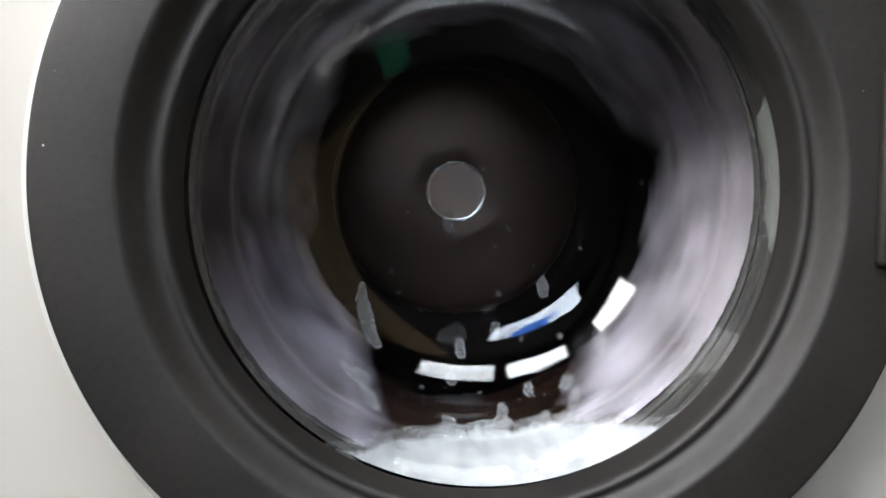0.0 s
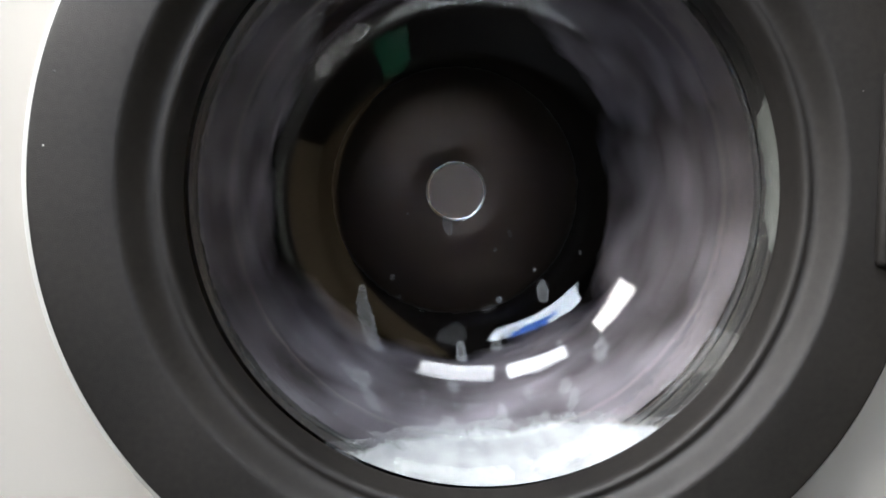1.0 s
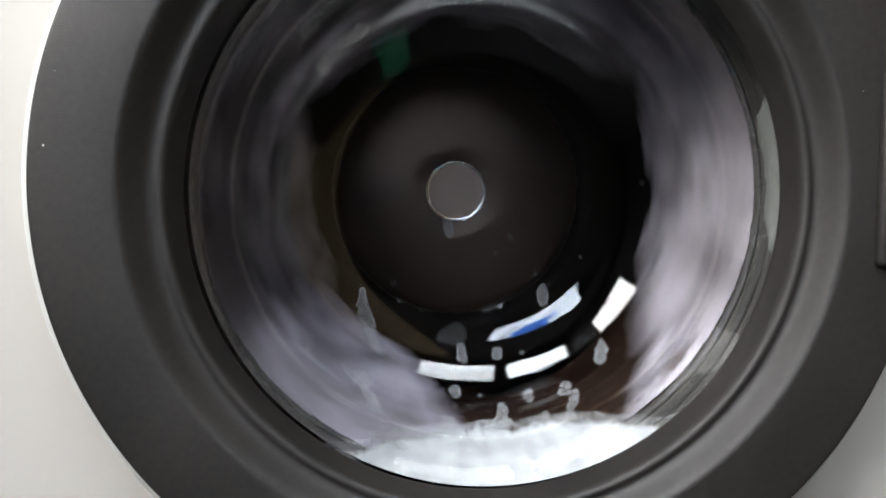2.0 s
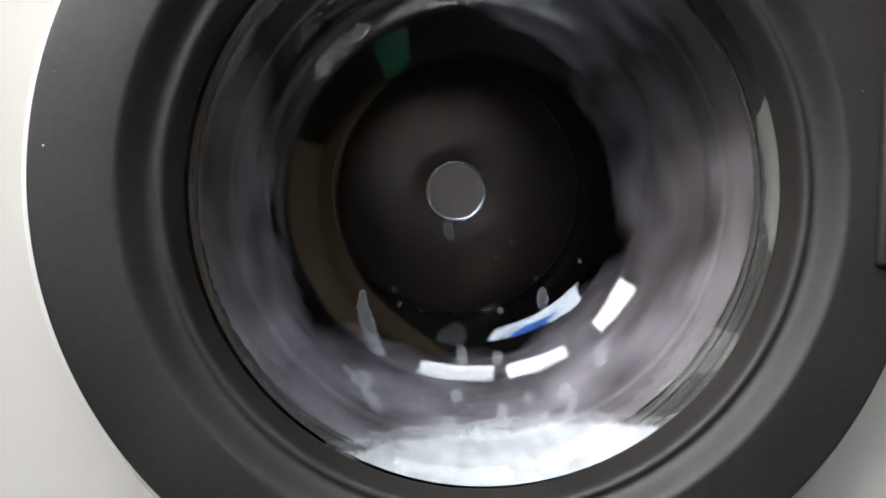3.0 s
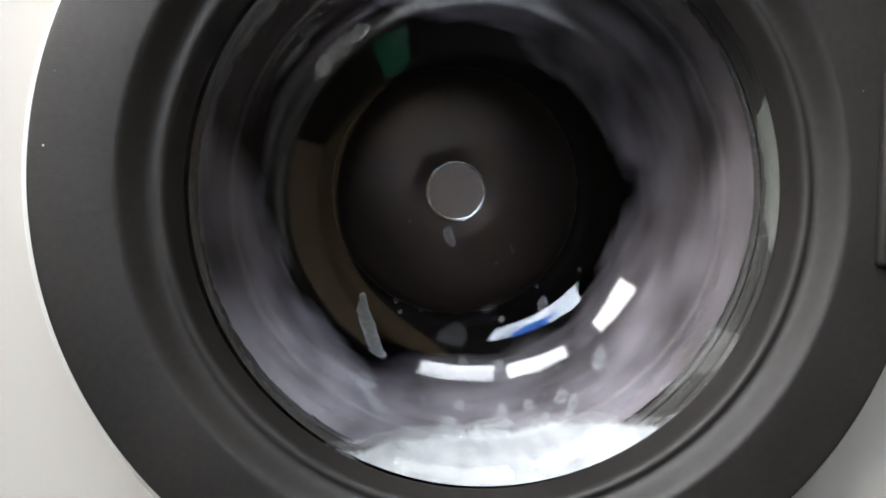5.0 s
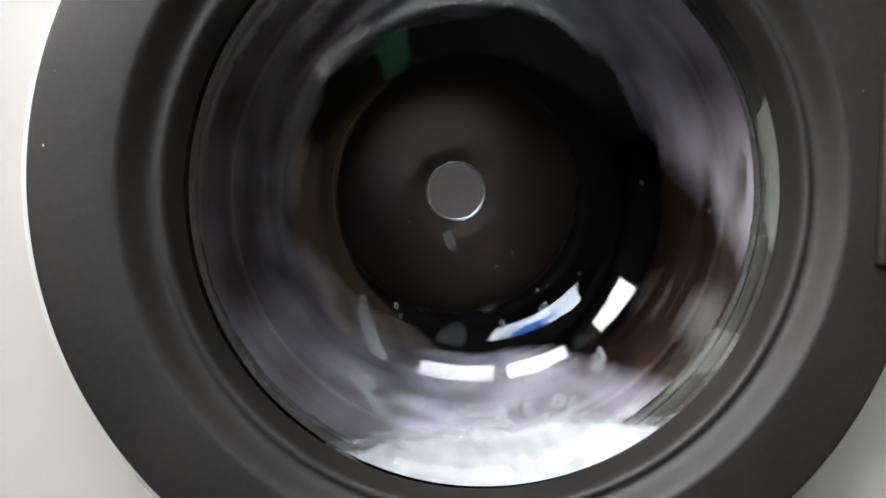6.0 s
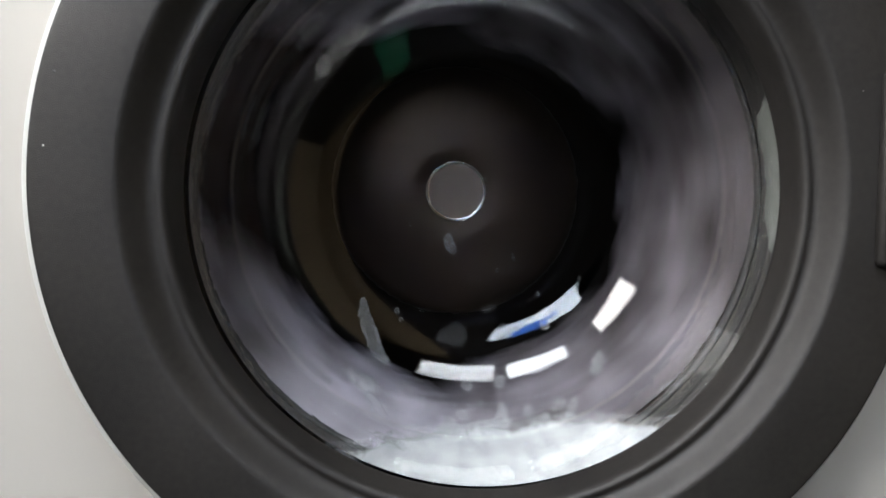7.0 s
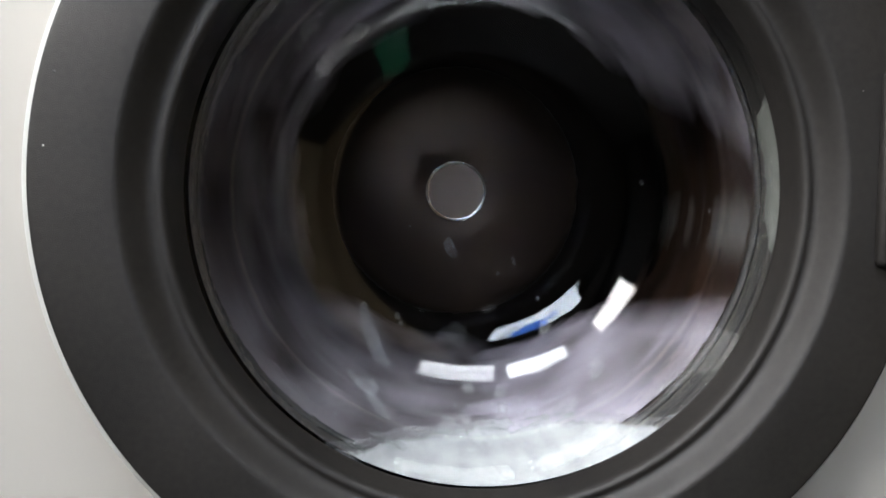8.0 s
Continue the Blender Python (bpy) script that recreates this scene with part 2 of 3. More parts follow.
machine = tagged(new("washing_machine"), "white front-loading washing machine with a dark grey door", "washing machine")


def front_panel():
    bm = bmesh.new()
    steps, hole = 128, 0.193
    inner, outer = [], []
    for k in range(steps):
        a = 2 * math.pi * (k + 0.5) / steps
        c, s = math.cos(a), math.sin(a)
        inner.append(bm.verts.new((AX + hole * c, 0, AZ + hole * s)))
        reach = min((0.295 - AX * (1 if c > 0 else -1)) / max(abs(c), 1e-6), ((0.84 - AZ) if s > 0 else (AZ - 0.02)) / max(abs(s), 1e-6))
        outer.append(bm.verts.new((AX + reach * c, 0, AZ + reach * s)))
    for k in range(steps):
        j = (k + 1) % steps
        bm.faces.new((inner[k], inner[j], outer[j], outer[k]))
    out = bmesh.ops.extrude_face_region(bm, geom=list(bm.faces))
    bmesh.ops.translate(bm, vec=(0, 0.02, 0), verts=[g for g in out["geom"] if isinstance(g, bmesh.types.BMVert)])
    return bm


part("front_panel", front_panel(), ENAMEL, machine, smooth=False)
for nm, dims in (("side_panel", (-0.30, -0.285, 0.022, 0.60, 0.02, 0.83)), ("side_panel", (0.285, 0.30, 0.022, 0.60, 0.02, 0.83)),
                 ("back_panel", (-0.283, 0.283, 0.585, 0.60, 0.02, 0.83)), ("top_panel", (-0.30, 0.30, 0.0, 0.60, 0.842, 0.87)),
                 ("base_panel", (-0.283, 0.283, 0.022, 0.583, 0.02, 0.04))):
    bm = bmesh.new()
    box(bm, *dims, bevel=0.003)
    part(nm, bm, ENAMEL, machine, smooth=False)
for x in (-0.25, 0.25):
    for y in (0.06, 0.54):
        bm = bmesh.new()
        bmesh.ops.create_cone(bm, cap_ends=True, segments=24, radius1=0.025, radius2=0.02, depth=0.02, matrix=Matrix.Translation((x, y, 0.01)))
        part("foot", bm, PLASTIC, machine)

# The stationary tub round the drum.
part("tub", lathe([(0.262, 0.07), (0.262, 0.45), (0.0, 0.45), (0.0, 0.455), (0.268, 0.455), (0.268, 0.07)], 96, AX, AZ), CAVITY, machine)
part("gasket", lathe(smooth_line([(0.199, 0.021), (0.194, 0.002), (0.1885, 0.0005), (0.1888, 0.014), (0.1925, 0.052), (0.1955, 0.0585), (0.262, 0.066), (0.262, 0.070), (0.205, 0.065), (0.198, 0.056), (0.1985, 0.03)]), 160, AX, AZ),
     RUBBER, machine, "grey rubber door gasket")

# Black ring put in for the shadow gap between gasket and laundry.
part("gap_shadow", lathe([(0.1925, 0.0560), (0.1922, 0.0610), (0.1935, 0.0650), (0.2000, 0.0680), (0.2000, 0.0660), (0.1955, 0.0630), (0.1945, 0.0600), (0.1945, 0.0560)], 160, AX, AZ), CAVITY, machine, "black ring for the shadow gap behind the gasket")


def gleam_strip(a0, a1, seed):
    """A tapering pale strip along the gasket's inside, in place of a reflection there."""
    bm = bmesh.new()
    rows, n = [], 60
    for i in range(n + 1):
        f = i / n
        a = radians(a0 + (a1 - a0) * f)
        ragged = noise.noise(Vector((f * 7, seed, 3))) + 0.6 * noise.noise(Vector((f * 23, seed, 5)))
        end = max(min(1.0, 5 * f, 2.6 * (1 - f)) + 0.22 * ragged * min(1.0, 4 * f, 4 * (1 - f)), 0.0) + 0.03
        ya = 0.004 + 0.010 * max(noise.noise(Vector((f * 5, seed, 8))), 0.0) * min(1.0, 4 * f, 4 * (1 - f))
        yb = ya + 0.044 * min(end, 1.0)
        row = []
        for k, (q, lift) in enumerate(((0, 0.0), (0.08, 0.0012), (0.35, 0.0016), (0.65, 0.0016), (0.92, 0.0012), (1, 0.0))):
            y = ya + (yb - ya) * q
            r = 0.1886 + 0.0042 * min(max((y - 0.010) / 0.042, 0.0), 1.0) - lift * min(end, 1) + 0.0004
            row.append(bm.verts.new((AX + r * math.cos(a), y, AZ - r * math.sin(a))))
        rows.append(row)
    for p, q in zip(rows, rows[1:]):
        for k in range(len(p) - 1):
            bm.faces.new((p[k], p[k + 1], q[k + 1], q[k]))
    return bm


part("gasket_gleam", gleam_strip(-24, 18, 3.0), PALE_GREY, machine, "pale grey-green gleam painted on the gasket")


def grime_spot(angle, y, along, across):
    """A flat irregular bead of dirt or water on the gasket's inside."""
    bm = bmesh.new()
    bmesh.ops.create_icosphere(bm, subdivisions=2, radius=1.0)
    r = 0.1886 + 0.0042 * min(max((y - 0.010) / 0.042, 0.0), 1.0)
    a = radians(angle)
    out, tang = Vector((math.cos(a), 0, -math.sin(a))), Vector((-math.sin(a), 0, -math.cos(a)))
    for v in bm.verts:
        w = 1 + 0.45 * noise.noise(v.co * 1.4 + Vector((angle, y * 900, 0)))
        v.co = Vector((AX, y, AZ)) + out * (r - 0.0002 + v.co.x * 0.0011) + tang * (v.co.y * along * w) + Vector((0, v.co.z * across * w, 0))
    return bm


for k in range(46):
    f = k / 45
    angle = 163 + 56 * f + random.uniform(-0.8, 0.8)
    dark = k % 2 == 0
    part("grime_spot", grime_spot(angle, random.uniform(0.003, 0.020), random.uniform(0.0016, 0.0050), random.uniform(0.0014, 0.0040)), CAVITY if dark else PALE_GREY, machine,
         "black dirt bead on the gasket" if dark else "grey soap bead on the gasket")


def s_curve(a, b, n=10):
    """A smooth step between two (r, y) points, level at both ends."""
    return [(a[0] + (b[0] - a[0]) * k / n, a[1] + (b[1] - a[1]) * (0.5 - 0.5 * math.cos(math.pi * k / n))) for k in range(n + 1)]


def ring_line():
    line = [(0.2340, -0.003), (0.2350, -0.010), (0.2376, -0.038), (0.2378, -0.0440), (0.2372, -0.0448), (0.2358, -0.0450)]
    line += [(0.2358 - 0.0067 * k, -0.0450 - 0.0006 * math.sin(math.pi * k / 6)) for k in range(1, 6)]
    line += s_curve((0.1955, -0.0450), (0.1800, -0.0316), 14)
    line += [(0.1790, -0.0319), (0.1776, -0.0322), (0.1760, -0.0318), (0.1749, -0.0306), (0.1741, -0.0288), (0.1734, -0.0262)]
    line += [(0.1724, -0.0200), (0.1713, -0.0145), (0.1709, -0.0125), (0.1712, -0.0118)]
    return line + [(0.174, -0.0118), (0.178, -0.008), (0.180, -0.003), (0.20, -0.003), (0.22, -0.003)]


bm = lathe(ring_line(), 240, RX, RZ)
for v in bm.verts:
    # the inner edge sits a little off the centre of the outer one
    f = min(max((0.205 - math.hypot(v.co.x - RX, v.co.z - RZ)) / 0.03, 0.0), 1.0)
    v.co.x += 0.0030 * f
    v.co.z -= 0.0014 * f
door = part("door", bm, PLASTIC, machine, "dark grey plastic door ring")
part("outer_rim", lathe([(0.2355, -0.037), (0.2410, -0.0362), (0.2451, -0.0345), (0.2476, -0.031), (0.2486, -0.026), (0.2487, -0.020), (0.2480, -0.003), (0.2355, -0.003)], 240, RX, RZ), RIM, door, "thin white rim")

# The bowl: straight wall, rounded shoulder, gently domed end.
WALL_R, WALL_Y, TURN_R, TURN_Y, FILLET, DOME = 0.1725, -0.0115, 0.1692, 0.0614, 0.0775, radians(8)
THICK = 0.005


def bowl_line():
    pts = []
    a = math.atan2(TURN_Y - WALL_Y, TURN_R - WALL_R)
    for k in range(13):
        pts.append((WALL_R + (TURN_R - WALL_R) * k / 12, WALL_Y + (TURN_Y - WALL_Y) * k / 12))
    r, y, n = TURN_R, TURN_Y, 40
    end = math.pi - DOME
    for k in range(n):
        b = a + (end - a) * (k + 0.5) / n
        r, y = r + FILLET * (end - a) / n * math.cos(b), y + FILLET * (end - a) / n * math.sin(b)
        pts.append((r, y))
    m = 24
    for k in range(1, m + 1):
        q = r * (1 - k / m)
        pts.append((q, y + math.tan(DOME) * r / 2 * (1 - (q / r) ** 2)))
    return pts


LINE = bowl_line()
ARC = [0.0]
for p, q in zip(LINE, LINE[1:]):
    ARC.append(ARC[-1] + math.dist(p, q))


def on_bowl(angle, s, out=0.0):
    """Point and frame (along the rim, down the wall, outwards) on the drum side of the bowl, s metres along its wall from the mouth."""
    k = min(max(int(np.searchsorted(ARC, s)), 1), len(LINE) - 1)
    f = (s - ARC[k - 1]) / (ARC[k] - ARC[k - 1])
    (ra, ya), (rb, yb) = LINE[k - 1], LINE[k]
    r, y = ra + (rb - ra) * f, ya + (yb - ya) * f
    tr, ty = (rb - ra) / math.dist(LINE[k], LINE[k - 1]), (yb - ya) / math.dist(LINE[k], LINE[k - 1])
    nr, ny = ty, -tr
    r, y = r + nr * (THICK + out), y + ny * (THICK + out)
    c, sn = math.cos(radians(angle)), math.sin(radians(angle))
    p = Vector((AX + r * c, y, AZ - r * sn))
    outward = Vector((nr * c, ny, -nr * sn))
    along = Vector((-sn, 0, -c))
    down = outward.cross(along)
    return p, Matrix((along, down, outward)).transposed().to_4x4()


def bowl():
    back = []
    for k, (r, y) in enumerate(LINE):
        (ra, ya), (rb, yb) = LINE[max(k - 1, 0)], LINE[min(k + 1, len(LINE) - 1)]
        d = math.dist((ra, ya), (rb, yb))
        nr, ny = (yb - ya) / d, -(rb - ra) / d
        back.append((max(r + nr * THICK, 0.0) if k < len(LINE) - 1 else 0.0, y + ny * THICK))
    return lathe(LINE + back[::-1], 200, AX, AZ)


glass = part("door_glass", bowl(), GLASS, door, "clear thick glass bowl")
glass.visible_shadow = False

# Handle recess at the door's edge.
bm = bmesh.new()
box(bm, 0.2112, 0.2345, -0.0515, -0.043, 0.4525, 0.556, bevel=0.0035)
part("door_handle", bm, PLASTIC, door, "dark grey grip")

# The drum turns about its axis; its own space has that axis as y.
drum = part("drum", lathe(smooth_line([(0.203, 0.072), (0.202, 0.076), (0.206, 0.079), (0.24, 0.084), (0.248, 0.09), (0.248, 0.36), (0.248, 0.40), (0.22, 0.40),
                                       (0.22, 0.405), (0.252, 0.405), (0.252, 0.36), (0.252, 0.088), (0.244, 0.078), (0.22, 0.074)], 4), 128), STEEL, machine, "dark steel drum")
part("back_plate", lathe([(0.0, 0.3672), (0.030, 0.3672), (0.036, 0.3664), (0.042, 0.3655), (0.048, 0.3649), (0.054, 0.3647), (0.064, 0.3650), (0.080, 0.3658), (0.100, 0.3672), (0.116, 0.3686), (0.128, 0.3702), (0.135, 0.3728),
                          (0.139, 0.3780), (0.140, 0.398), (0.0, 0.402)], 160), BACKPLATE, drum, "dark brown round back plate")
part("drum_back", lathe([(0.1405, 0.381), (0.160, 0.384), (0.190, 0.386), (0.235, 0.388), (0.246, 0.386), (0.246, 0.398), (0.1405, 0.398)], 160), DRUMBACK, drum, "back wall of the drum, blackened in colour for its shade")
part("hub_cover", lathe([(0.0, 0.3590), (0.02, 0.3591), (0.0295, 0.3593), (0.0303, 0.3597), (0.0304, 0.3650)], 64, close=False), HUB, drum, "round grey hub cover")
part("hub_ring", lathe([(0.0303, 0.3596), (0.0310, 0.3595), (0.0317, 0.3594), (0.0324, 0.3592), (0.0330, 0.3590), (0.0333, 0.3594), (0.0336, 0.3680)], 128, close=False), CHROME, drum, "bright steel hub ring")


def lifter(angle):
    bm = bmesh.new()
    n, prof = 14, [(-0.028, 0.0), (-0.018, 0.022), (-0.006, 0.038), (0.006, 0.038), (0.018, 0.022), (0.028, 0.0)]
    rows = []
    for k in range(n + 1):
        f = k / n
        h = math.sin(math.pi * min(max(f, 0.02), 0.98)) ** 0.5
        row = []
        for u, v in prof:
            r, t = 0.2475 - v * h, u / 0.248 + radians(angle)
            row.append(bm.verts.new((r * math.cos(t), 0.10 + 0.26 * f, -r * math.sin(t))))
        rows.append(row)
    for a, b in zip(rows, rows[1:]):
        for k in range(len(prof)):
            j = (k + 1) % len(prof)
            bm.faces.new((a[k], a[j], b[j], b[k]))
    bm.faces.new(rows[0])
    bm.faces.new(rows[-1])
    return bm


for angle in (90, 210, 330):
    part("lifter", lifter(angle), LIFTER, drum)

# ---- laundry, pressed against the turning drum ----
def garment(a0, a1, inner, y0, y1, seed, lead=0.0, trail=0.0, folds=1.0):
    """A heap of folded cloth from angle a0 to a1 of the drum, its inside at the radius inner at its fullest.
    lead, trail: degrees by which its two ends draw back for each metre of depth."""
    bm = bmesh.new()
    na, ns = max(int((a1 - a0) * 2.0), 40), 160
    rows = []
    for i in range(na + 1):
        f = i / na
        ang = a0 + (a1 - a0) * f
        full = max(1 - abs(2 * f - 1) ** 4.0, 0.0) ** 0.5 * 0.9 + 0.1
        row = []
        for k in range(ns):
            t = 2 * math.pi * k / ns
            c, s = math.cos(t), math.sin(t)
            ex = lambda v, e: math.copysign(abs(v) ** e, v)
            half = (0.244 - inner) / 2 * full
            y = center(y0, y1) + (y1 - y0) / 2 * (0.55 + 0.45 * full) * ex(s, 0.8)
            # thin at the drum's mouth, thicker further in
            deep = min(max((y - y0) / 0.12, 0.0), 1.0)
            deep = 0.30 + 0.70 * deep * deep * (3 - 2 * deep)
            r = 0.244 - (half + half * ex(c, 0.75)) * deep
            p = Vector((math.cos(radians(ang)) * r * 9, y * 22, math.sin(radians(ang)) * r * 9)) + Vector((seed * 7.3, seed * 3.1, 0))
            w = noise.noise(p) * 0.016 + noise.noise(p * 2.7) * 0.010 + (0.6 - abs(noise.noise(p * 1.3 + Vector((5, 5, 5))) * 2.4)) * 0.020 + (0.5 - abs(noise.noise(Vector((ang * 0.035, y * 48, r * 30 + seed)))) * 2.2) * 0.010
            w *= folds * full * (1 if c > -0.3 else 0.2)
            r = min(r - w, 0.2465)
            y = max(y - 0.5 * w * s, 0.092)
            turned = radians(ang + (y - y0) * (lead * (1 - f) - trail * f))
            row.append(bm.verts.new((r * math.cos(turned), y, -r * math.sin(turned))))
        rows.append(row)
    for p, q in zip(rows, rows[1:]):
        for k in range(ns):
            j = (k + 1) % ns
            bm.faces.new((p[k], p[j], q[j], q[k]))
    bm.faces.new(rows[0])
    bm.faces.new(rows[-1])
    return bm


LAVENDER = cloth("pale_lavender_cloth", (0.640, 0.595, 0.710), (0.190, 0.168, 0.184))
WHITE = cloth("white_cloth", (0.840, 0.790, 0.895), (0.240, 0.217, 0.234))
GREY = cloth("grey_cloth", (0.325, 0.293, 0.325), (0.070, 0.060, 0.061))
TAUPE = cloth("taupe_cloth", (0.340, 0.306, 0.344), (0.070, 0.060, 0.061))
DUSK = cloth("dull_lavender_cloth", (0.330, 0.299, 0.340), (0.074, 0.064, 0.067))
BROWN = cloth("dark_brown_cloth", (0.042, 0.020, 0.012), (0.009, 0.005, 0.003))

laundry = []
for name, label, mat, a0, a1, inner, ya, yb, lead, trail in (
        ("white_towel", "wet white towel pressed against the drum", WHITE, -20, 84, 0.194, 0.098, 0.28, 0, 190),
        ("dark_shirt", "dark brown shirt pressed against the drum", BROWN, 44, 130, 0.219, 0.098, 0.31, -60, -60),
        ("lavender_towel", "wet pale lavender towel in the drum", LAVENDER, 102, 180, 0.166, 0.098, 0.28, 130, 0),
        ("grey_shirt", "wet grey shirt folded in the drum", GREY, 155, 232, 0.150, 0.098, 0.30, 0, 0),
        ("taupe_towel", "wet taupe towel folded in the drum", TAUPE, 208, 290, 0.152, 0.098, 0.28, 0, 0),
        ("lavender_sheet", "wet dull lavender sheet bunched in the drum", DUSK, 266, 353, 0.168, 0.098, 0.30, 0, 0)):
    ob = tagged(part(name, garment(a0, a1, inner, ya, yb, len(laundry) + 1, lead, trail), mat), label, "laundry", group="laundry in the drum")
    laundry.append(ob)


# ---- suds ----
def suds_height(angle):
    """How far the suds reach along the bowl's wall from its mouth at an angle of the rim."""
    return float(np.interp(angle, (46, 51, 55, 60, 66, 74, 89, 104, 111, 117, 122, 125), (0.0, 0.008, 0.032, 0.058, 0.082, 0.097, 0.1016, 0.0835, 0.056, 0.022, 0.006, 0.0)))


def suds_heap():
    """Foam lying in the gap between the bowl's bottom and the gasket."""
    bm = bmesh.new()
    rim = bm.verts.layers.float.new("rim")
    na, ns, nb = 170, 54, 6
    rows = []
    for i in range(na + 1):
        ang = 90 + 37 - 84 * i / na
        x = 0.17 * math.cos(radians(ang))
        top = suds_height(ang) * (1 + 0.10 * noise.noise(Vector((x * 60, 3.3, 0))) + 0.05 * noise.noise(Vector((x * 190, 1.3, 0))))
        if top < 0.003:
            continue
        row = []
        for k in range(ns + 1):
            p, fr = on_bowl(ang, 0.002 + max(top - 0.002, 0.0) * k / ns)
            bub = 0.0005 * noise.noise(p * 320) + 0.0003 * noise.noise(p * 900)
            row.append(p + fr.to_3x3().col[2] * (0.0018 + bub - 0.0012 * (k == ns)))
        base = row[-1].copy()
        for k in range(1, nb + 1):
            f = k / nb
            p = base + Vector((0, 0.014 * f * min(1.0, top / 0.012), -0.006 * f * f))
            lim = 0.172
            d = Vector((p.x - AX, p.z - AZ))
            if d.length > lim:
                d *= lim / d.length
                p.x, p.z = AX + d.x, AZ + d.y
            p += Vector((0, 0, 0.001 * noise.noise(p * 300)))
            row.append(p)
        rows.append([bm.verts.new(p) for p in row])
        for k, v in enumerate(rows[-1]):
            # thick below, thinning out towards its upper edge
            depth_below = (1 - k / ns) * top
            v[rim] = min(1.0, max(0.0, depth_below / 0.011 + 0.3 * noise.noise(v.co * 260))) if k <= ns else 0.0
    for p, q in zip(rows, rows[1:]):
        for k in range(len(p) - 1):
            bm.faces.new((p[k], p[k + 1], q[k + 1], q[k]))
    return bm


tagged(part("suds_heap", suds_heap(), FOAM), "white soap suds lying against the bottom of the glass", "suds", kind="stuff")

# Ends of each patch (angle, metres along the wall), width, and how far it slides by later times.
DROPS_A = [
    (142.5, 0.1743, 122.0, 0.1440, 0.0116, ((3.5, -2.4, -0.0041), (6.5, -3.9, -0.0064), (8, -5.5, -0.0092))),
    (96.8, 0.1451, 96.4, 0.1345, 0.0089, ((1, -0.8, -0.0056), (3.5, -2.0, -0.0156), (6.5, -3.3, -0.0283), (8, -4.0, -0.0345))),
    (94.7, 0.1721, 93.4, 0.1562, 0.0090, ((1.5, -0.5, -0.0034), (3.5, -0.8, -0.0067), (6.5, -2.0, -0.0235), (8, -2.5, -0.0280))),
    (48.0, 0.2000, 53.7, 0.1847, 0.0096, ((1.5, 2.0, -0.0042), (3.5, 4.1, -0.0090), (6.5, 7.1, -0.0195), (8, 8.7, -0.0250))),
    (73.1, 0.1306, 74.4, 0.1189, 0.0088, ((1.5, 0.4, -0.0035), (4.5, 1.3, -0.0119), (8, 2.2, -0.0217))),
    (61.8, 0.1250, 64.5, 0.1133, 0.0105, ((1.5, 1.0, -0.0037), (4.5, 2.5, -0.0083), (6.5, 4.5, -0.0143), (8, 4.9, -0.0194))),
    (61.6, 0.1113, 65.7, 0.0925, 0.0086, ((3.5, 0.8, -0.0034), (8, 1.9, -0.0094))),
    (46.0, 0.1358, 51.4, 0.1208, 0.0107, ((3.5, 2.2, -0.0058), (6.5, 3.6, -0.0086), (8, 4.9, -0.0115))),
    (125.3, 0.1200, 120.1, 0.1117, 0.0163, ((3.5, -1.2, -0.0023), (8, -3.0, -0.0040))),
]
DROPS_B = [
    (121.2, 0.1119, 114.8, 0.0918, 0.0109, ((3.5, -1.1, -0.0024), (8, -2.7, -0.0050))),
    (145.2, 0.1050, 142.7, 0.1027, 0.0071, ((1.5, -2.7, -0.0015), (3.5, -6.9, -0.0048), (4.5, -9.6, -0.0067), (8, -15.9, -0.0156))),
    (147.4, 0.2637, 121.5, 0.2508, 0.0089, ((3.5, -10.9, -0.0056), (8, -22.2, -0.0168))),
    (78.8, 0.1825, 79.8, 0.1723, 0.0090, ((1, 0.8, -0.0118), (3.5, 1.5, -0.0237), (6.5, 2.1, -0.0373), (8, 2.5, -0.0487))),
    (97.5, 0.1079, 95.7, 0.0813, 0.0218, ((8, 0.0, 0.0000),)),
    (82.1, 0.1185, 84.0, 0.0891, 0.0180, ((8, 0.0, 0.0000),)),
    (129.5, 0.1174, 124.5, 0.1123, 0.0068, ((3.5, -1.3, -0.0018), (8, -3.1, -0.0033))),
    (138.9, 0.1991, 136.0, 0.1959, 0.0040, ((3.5, -8.3, -0.0104), (8, -15.3, -0.0246))),
    (128.3, 0.1904, 126.8, 0.1879, 0.0036, ((3.5, -4.2, -0.0086), (8, -8.2, -0.0192))),
]
DROPS_C = [
    (73.6, 0.2059, 74.3, 0.2011, 0.0050, ((3.5, 1.4, -0.0148), (8, 2.3, -0.0276))),
    (62.2, 0.2413, 64.1, 0.2384, 0.0031, ((3.5, 3.8, -0.0089), (8, 6.9, -0.0208))),
    (36.8, 0.2476, 41.1, 0.2411, 0.0031, ((3.5, 8.7, -0.0094), (8, 16.6, -0.0219))),
    (46.3, 0.2112, 47.7, 0.2086, 0.0031, ((3.5, 4.4, -0.0104), (8, 9.1, -0.0227))),
    (353.9, 0.1508, 355.6, 0.1503, 0.0032, ((8, 0.0, 0.0000),)),
    (2.5, 0.0949, 3.6, 0.0940, 0.0030, ((8, 0.0, 0.0000),)),
    (133.9, 0.1192, 133.1, 0.1170, 0.0030, ((8, 0.0, 0.0000),)),
    (115.6, 0.1854, 112.0, 0.1871, 0.0036, ((8, 0.0, 0.0000),)),
    (84.4, 0.1938, 76.6, 0.1949, 0.0064, ((8, 0.0, 0.0000),)),
]
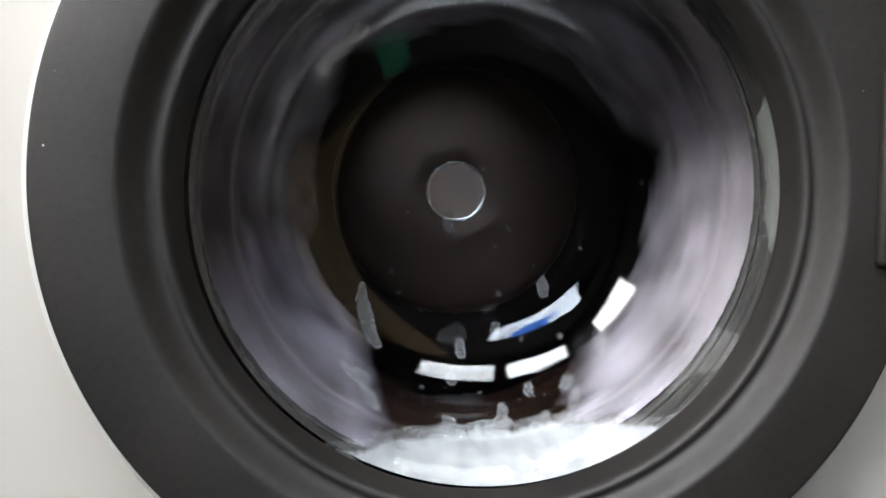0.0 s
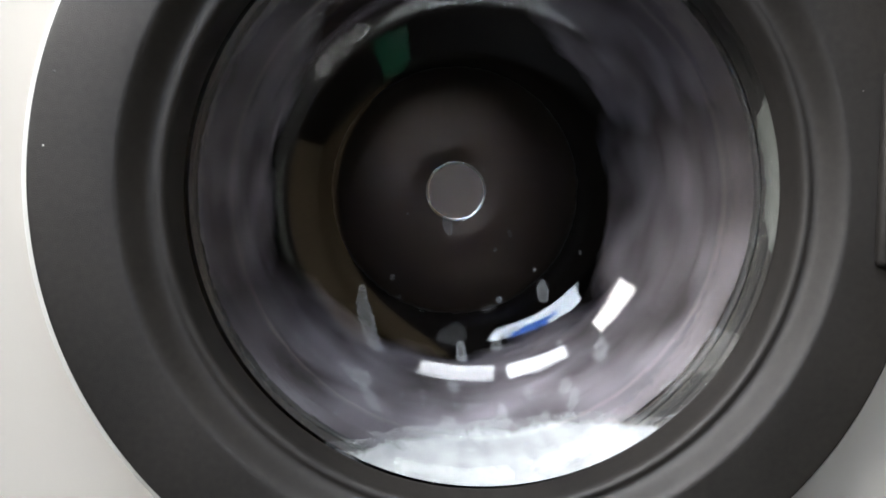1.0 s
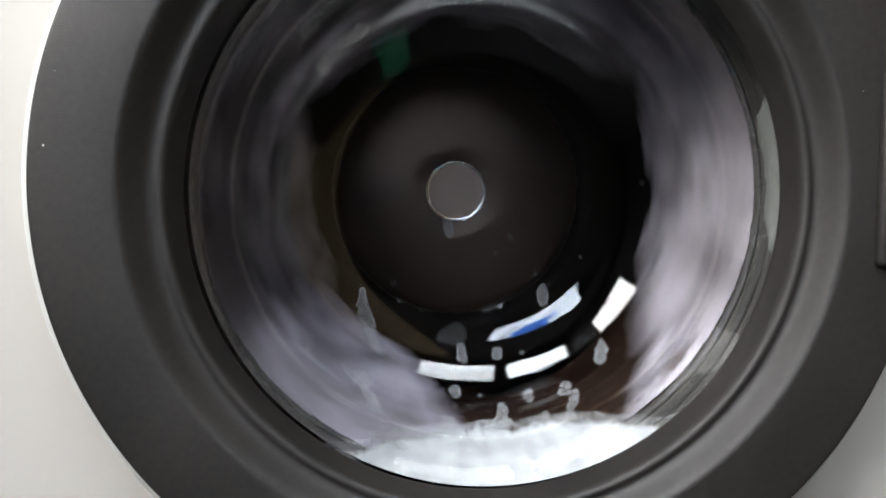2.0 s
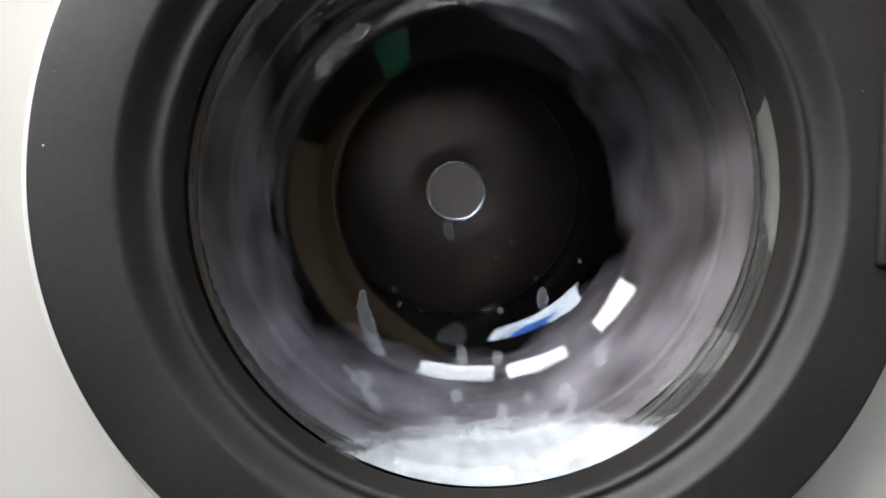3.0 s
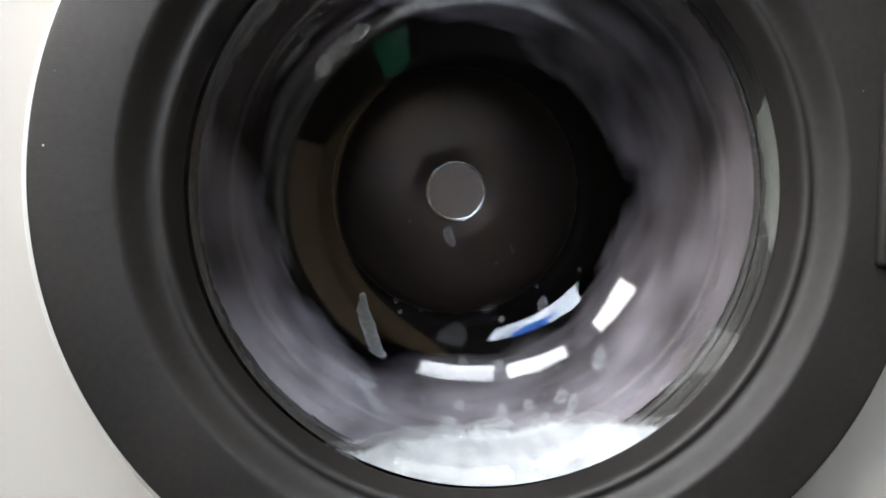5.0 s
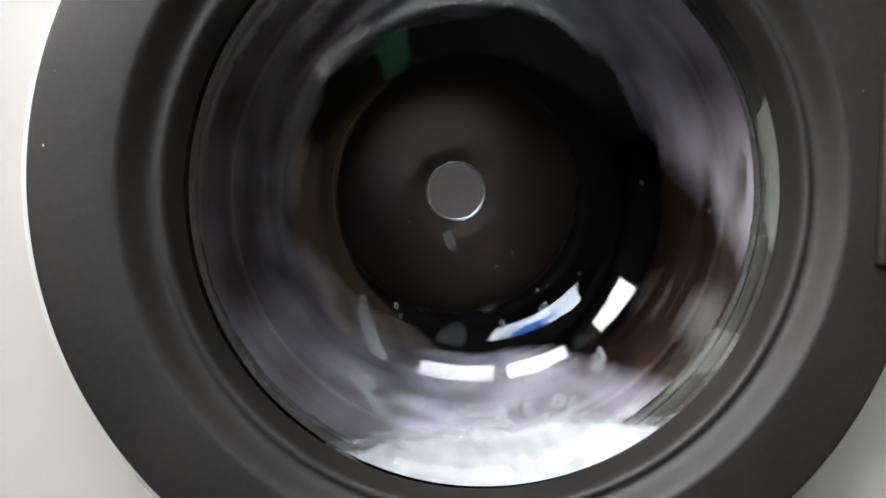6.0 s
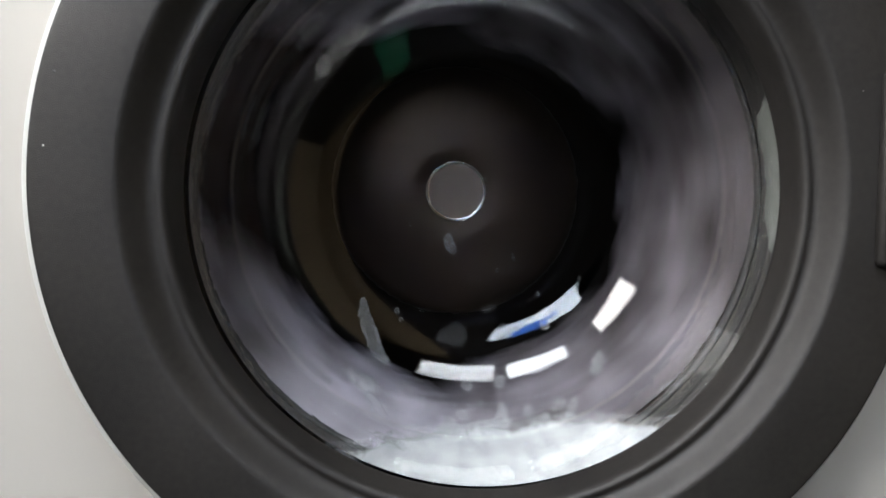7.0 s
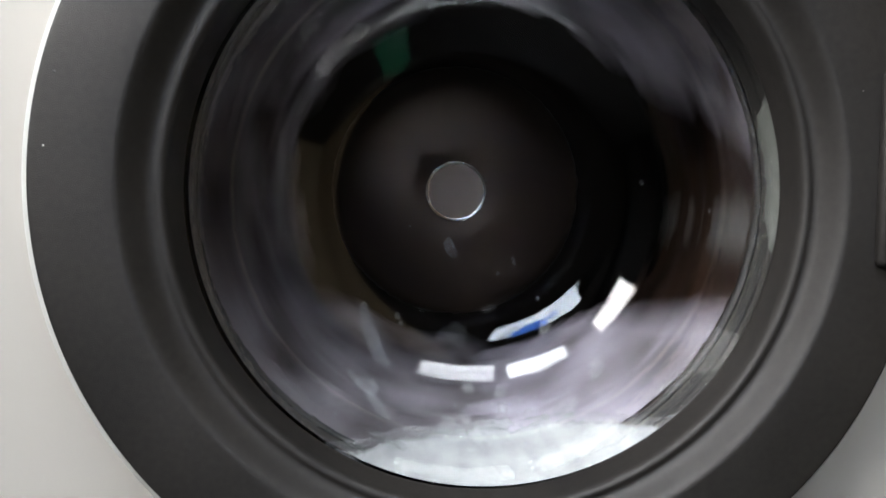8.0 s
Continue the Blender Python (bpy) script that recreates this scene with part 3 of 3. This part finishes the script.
DROPS_D = [
    (103.9, 0.1695, 91.9, 0.1765, 0.0181, ((8, 0.0, 0.0000),)),
    (56.8, 0.1560, 57.9, 0.1519, 0.0055, ((3.5, 4.5, -0.0141), (8, 7.9, -0.0300))),
    (71.9, 0.1021, 71.7, 0.0945, 0.0069, ((8, 0.2, -0.0021),)),
    (168.2, 0.2320, 165.1, 0.2318, 0.0027, ((3.5, -5.0, -0.0003), (8, -11.7, -0.0019))),
    (292.5, 0.2575, 296.1, 0.2597, 0.0027, ((8, 16.0, 0.0069),)),
    (105.4, 0.1301, 104.9, 0.1270, 0.0031, ((3.5, -1.6, -0.0105), (8, -2.8, -0.0207))),
    (88.0, 0.1307, 87.9, 0.1278, 0.0031, ((8, -0.0, -0.0095),)),
    (70.1, 0.1666, 70.5, 0.1631, 0.0037, ((8, 5.4, -0.0422),)),
    (23.9, 0.1884, 25.4, 0.1866, 0.0028, ((8, 13.3, -0.0127),)),
]


def foam_drop(a0, s0, a1, s1, width, seed, skirt=False):
    """A thin patch of suds on the drum side of the glass, from one end to the other, with an uneven outline; and its pose."""
    p0, p1 = on_bowl(a0, s0)[0], on_bowl(a1, s1)[0]
    mid_a, mid_s = center(a0, a1), center(s0, s1)
    o, turn = on_bowl(mid_a, mid_s)
    home = Matrix.Translation(o) @ turn
    back = home.inverted()
    length = (p1 - p0).length
    n, m = max(int(length / 0.0009), 10), 10
    rad = max(0.02, math.hypot(o.x - AX, o.z - AZ))
    da, ds = radians(a1 - a0) * rad, s1 - s0
    size = math.hypot(da, ds)
    ua, us = da / size, ds / size
    bm = bmesh.new()
    rim = bm.verts.layers.float.new("rim")
    rows = []
    for i in range(n + 1):
        u = i / n
        w = width / 2 * max(math.sin(math.pi * min(max(u, 0.01), 0.99)), 0.0) ** 0.32 * (0.78 + 0.22 * u)
        if skirt:
            w = width / 2 * (0.45 + 0.55 * u * u) * min(1.0, 5 * u + 0.05) ** 0.5
        wob = 1 + 0.4 * noise.noise(Vector((u * length * 260, seed * 3.7, 0)))
        off = width * 0.18 * noise.noise(Vector((u * length * 120, seed * 1.9, 7)))
        row = []
        for j in range(m + 1):
            v = 2 * j / m - 1
            side = 1 + 0.3 * noise.noise(Vector((u * length * 400, (5 if v > 0 else 9) + seed, 0)))
            d = off + v * w * wob * side
            la, ls = da * (u - 0.5) - us * d, ds * (u - 0.5) + ua * d
            dome = (1 - v * v) ** 0.5 * min(0.0004, width * 0.08) * min(1, 6 * u, 6 * (1 - u))
            lump = 1 + 0.3 * noise.noise(Vector((la * 700, ls * 700, seed)))
            p = on_bowl(mid_a + math.degrees(la / rad), mid_s + ls, 0.0003 + dome * lump)[0]
            row.append(bm.verts.new(back @ p))
            row[-1][rim] = max(abs(v), 1 - min(1, 5 * u, 1 if skirt else 5 * (1 - u))) ** 5
        rows.append(row)
    for p, q in zip(rows, rows[1:]):
        for j in range(m):
            bm.faces.new((p[j], p[j + 1], q[j + 1], q[j]))
    return bm, home


FRINGE = []
for k in range(8):
    a = 66 + 46 * (k + random.random()) / 8
    s_top = suds_height(a)
    tall = random.uniform(0.001, 0.007)
    FRINGE.append((a + random.uniform(-2, 2), s_top + tall, a, s_top - 0.006, random.uniform(0.014, 0.028), ((8, 0.0, 0.0),)))

drops = []
for k, (a0, s0, a1, s1, width, later) in enumerate(DROPS_A + DROPS_B + DROPS_C + DROPS_D + FRINGE):
    bm, home = foam_drop(a0, s0, a1, s1, width, k + 1, k in (13, 14) or k >= 36)
    big, faint = width > 0.006, k in (25, 26, 27)
    ob = tagged(part("suds_patch" if big else "suds_speck", bm, FAINT if faint else FILM), "pale translucent suds sliding down the door glass" if big and later[0][0] < 8 else
                "thin pale suds clinging to the door glass" if big else "tiny white suds speck on the door glass", "suds", group="suds on the glass")
    ob.matrix_basis = home
    start = Matrix.Translation(on_bowl(center(a0, a1), center(s0, s1))[0]) @ on_bowl(center(a0, a1), center(s0, s1))[1]
    rows = [(0.0, start)]
    for t, da, ds in later:
        p, turned = on_bowl(center(a0, a1) + da, center(s0, s1) + ds)
        rows.append((t, Matrix.Translation(p) @ turned))
    drops.append((ob, rows))

# ---- dust on the door ring ----
def dust(x, z, size, mat, label):
    bm = bmesh.new()
    bmesh.ops.create_icosphere(bm, subdivisions=1, radius=size)
    for v in bm.verts:
        v.co *= 1 + 0.3 * noise.noise(v.co * 900)
        v.co.y *= 0.5
    ob = tagged(part("dust_speck", bm, mat), label, "dust", group="dust on the door")
    ob.location = (x, -0.0452, z)


for x, z, size in ((-0.2255, 0.5165, 0.0007), (0.2015, 0.5455, 0.0007), (-0.1757, 0.3557, 0.0005), (-0.1935, 0.378, 0.0004), (0.208, 0.470, 0.0004), (-0.214, 0.432, 0.0004)):
    dust(x, z, size, RIM, "pale dust speck on the door ring")
dust(-0.2183, 0.5540, 0.0009, CAVITY, "dark dirt speck on the door ring")


def motions():
    turn = 360 / 0.6796
    rows = [(k / 10, pose(DX, 0, DZ, 0, turn * k / 10, 0)) for k in range(81)]
    for ob in [drum, *laundry]:
        walk(ob, rows)
    for ob, rows in drops:
        walk(ob, rows)


motions()
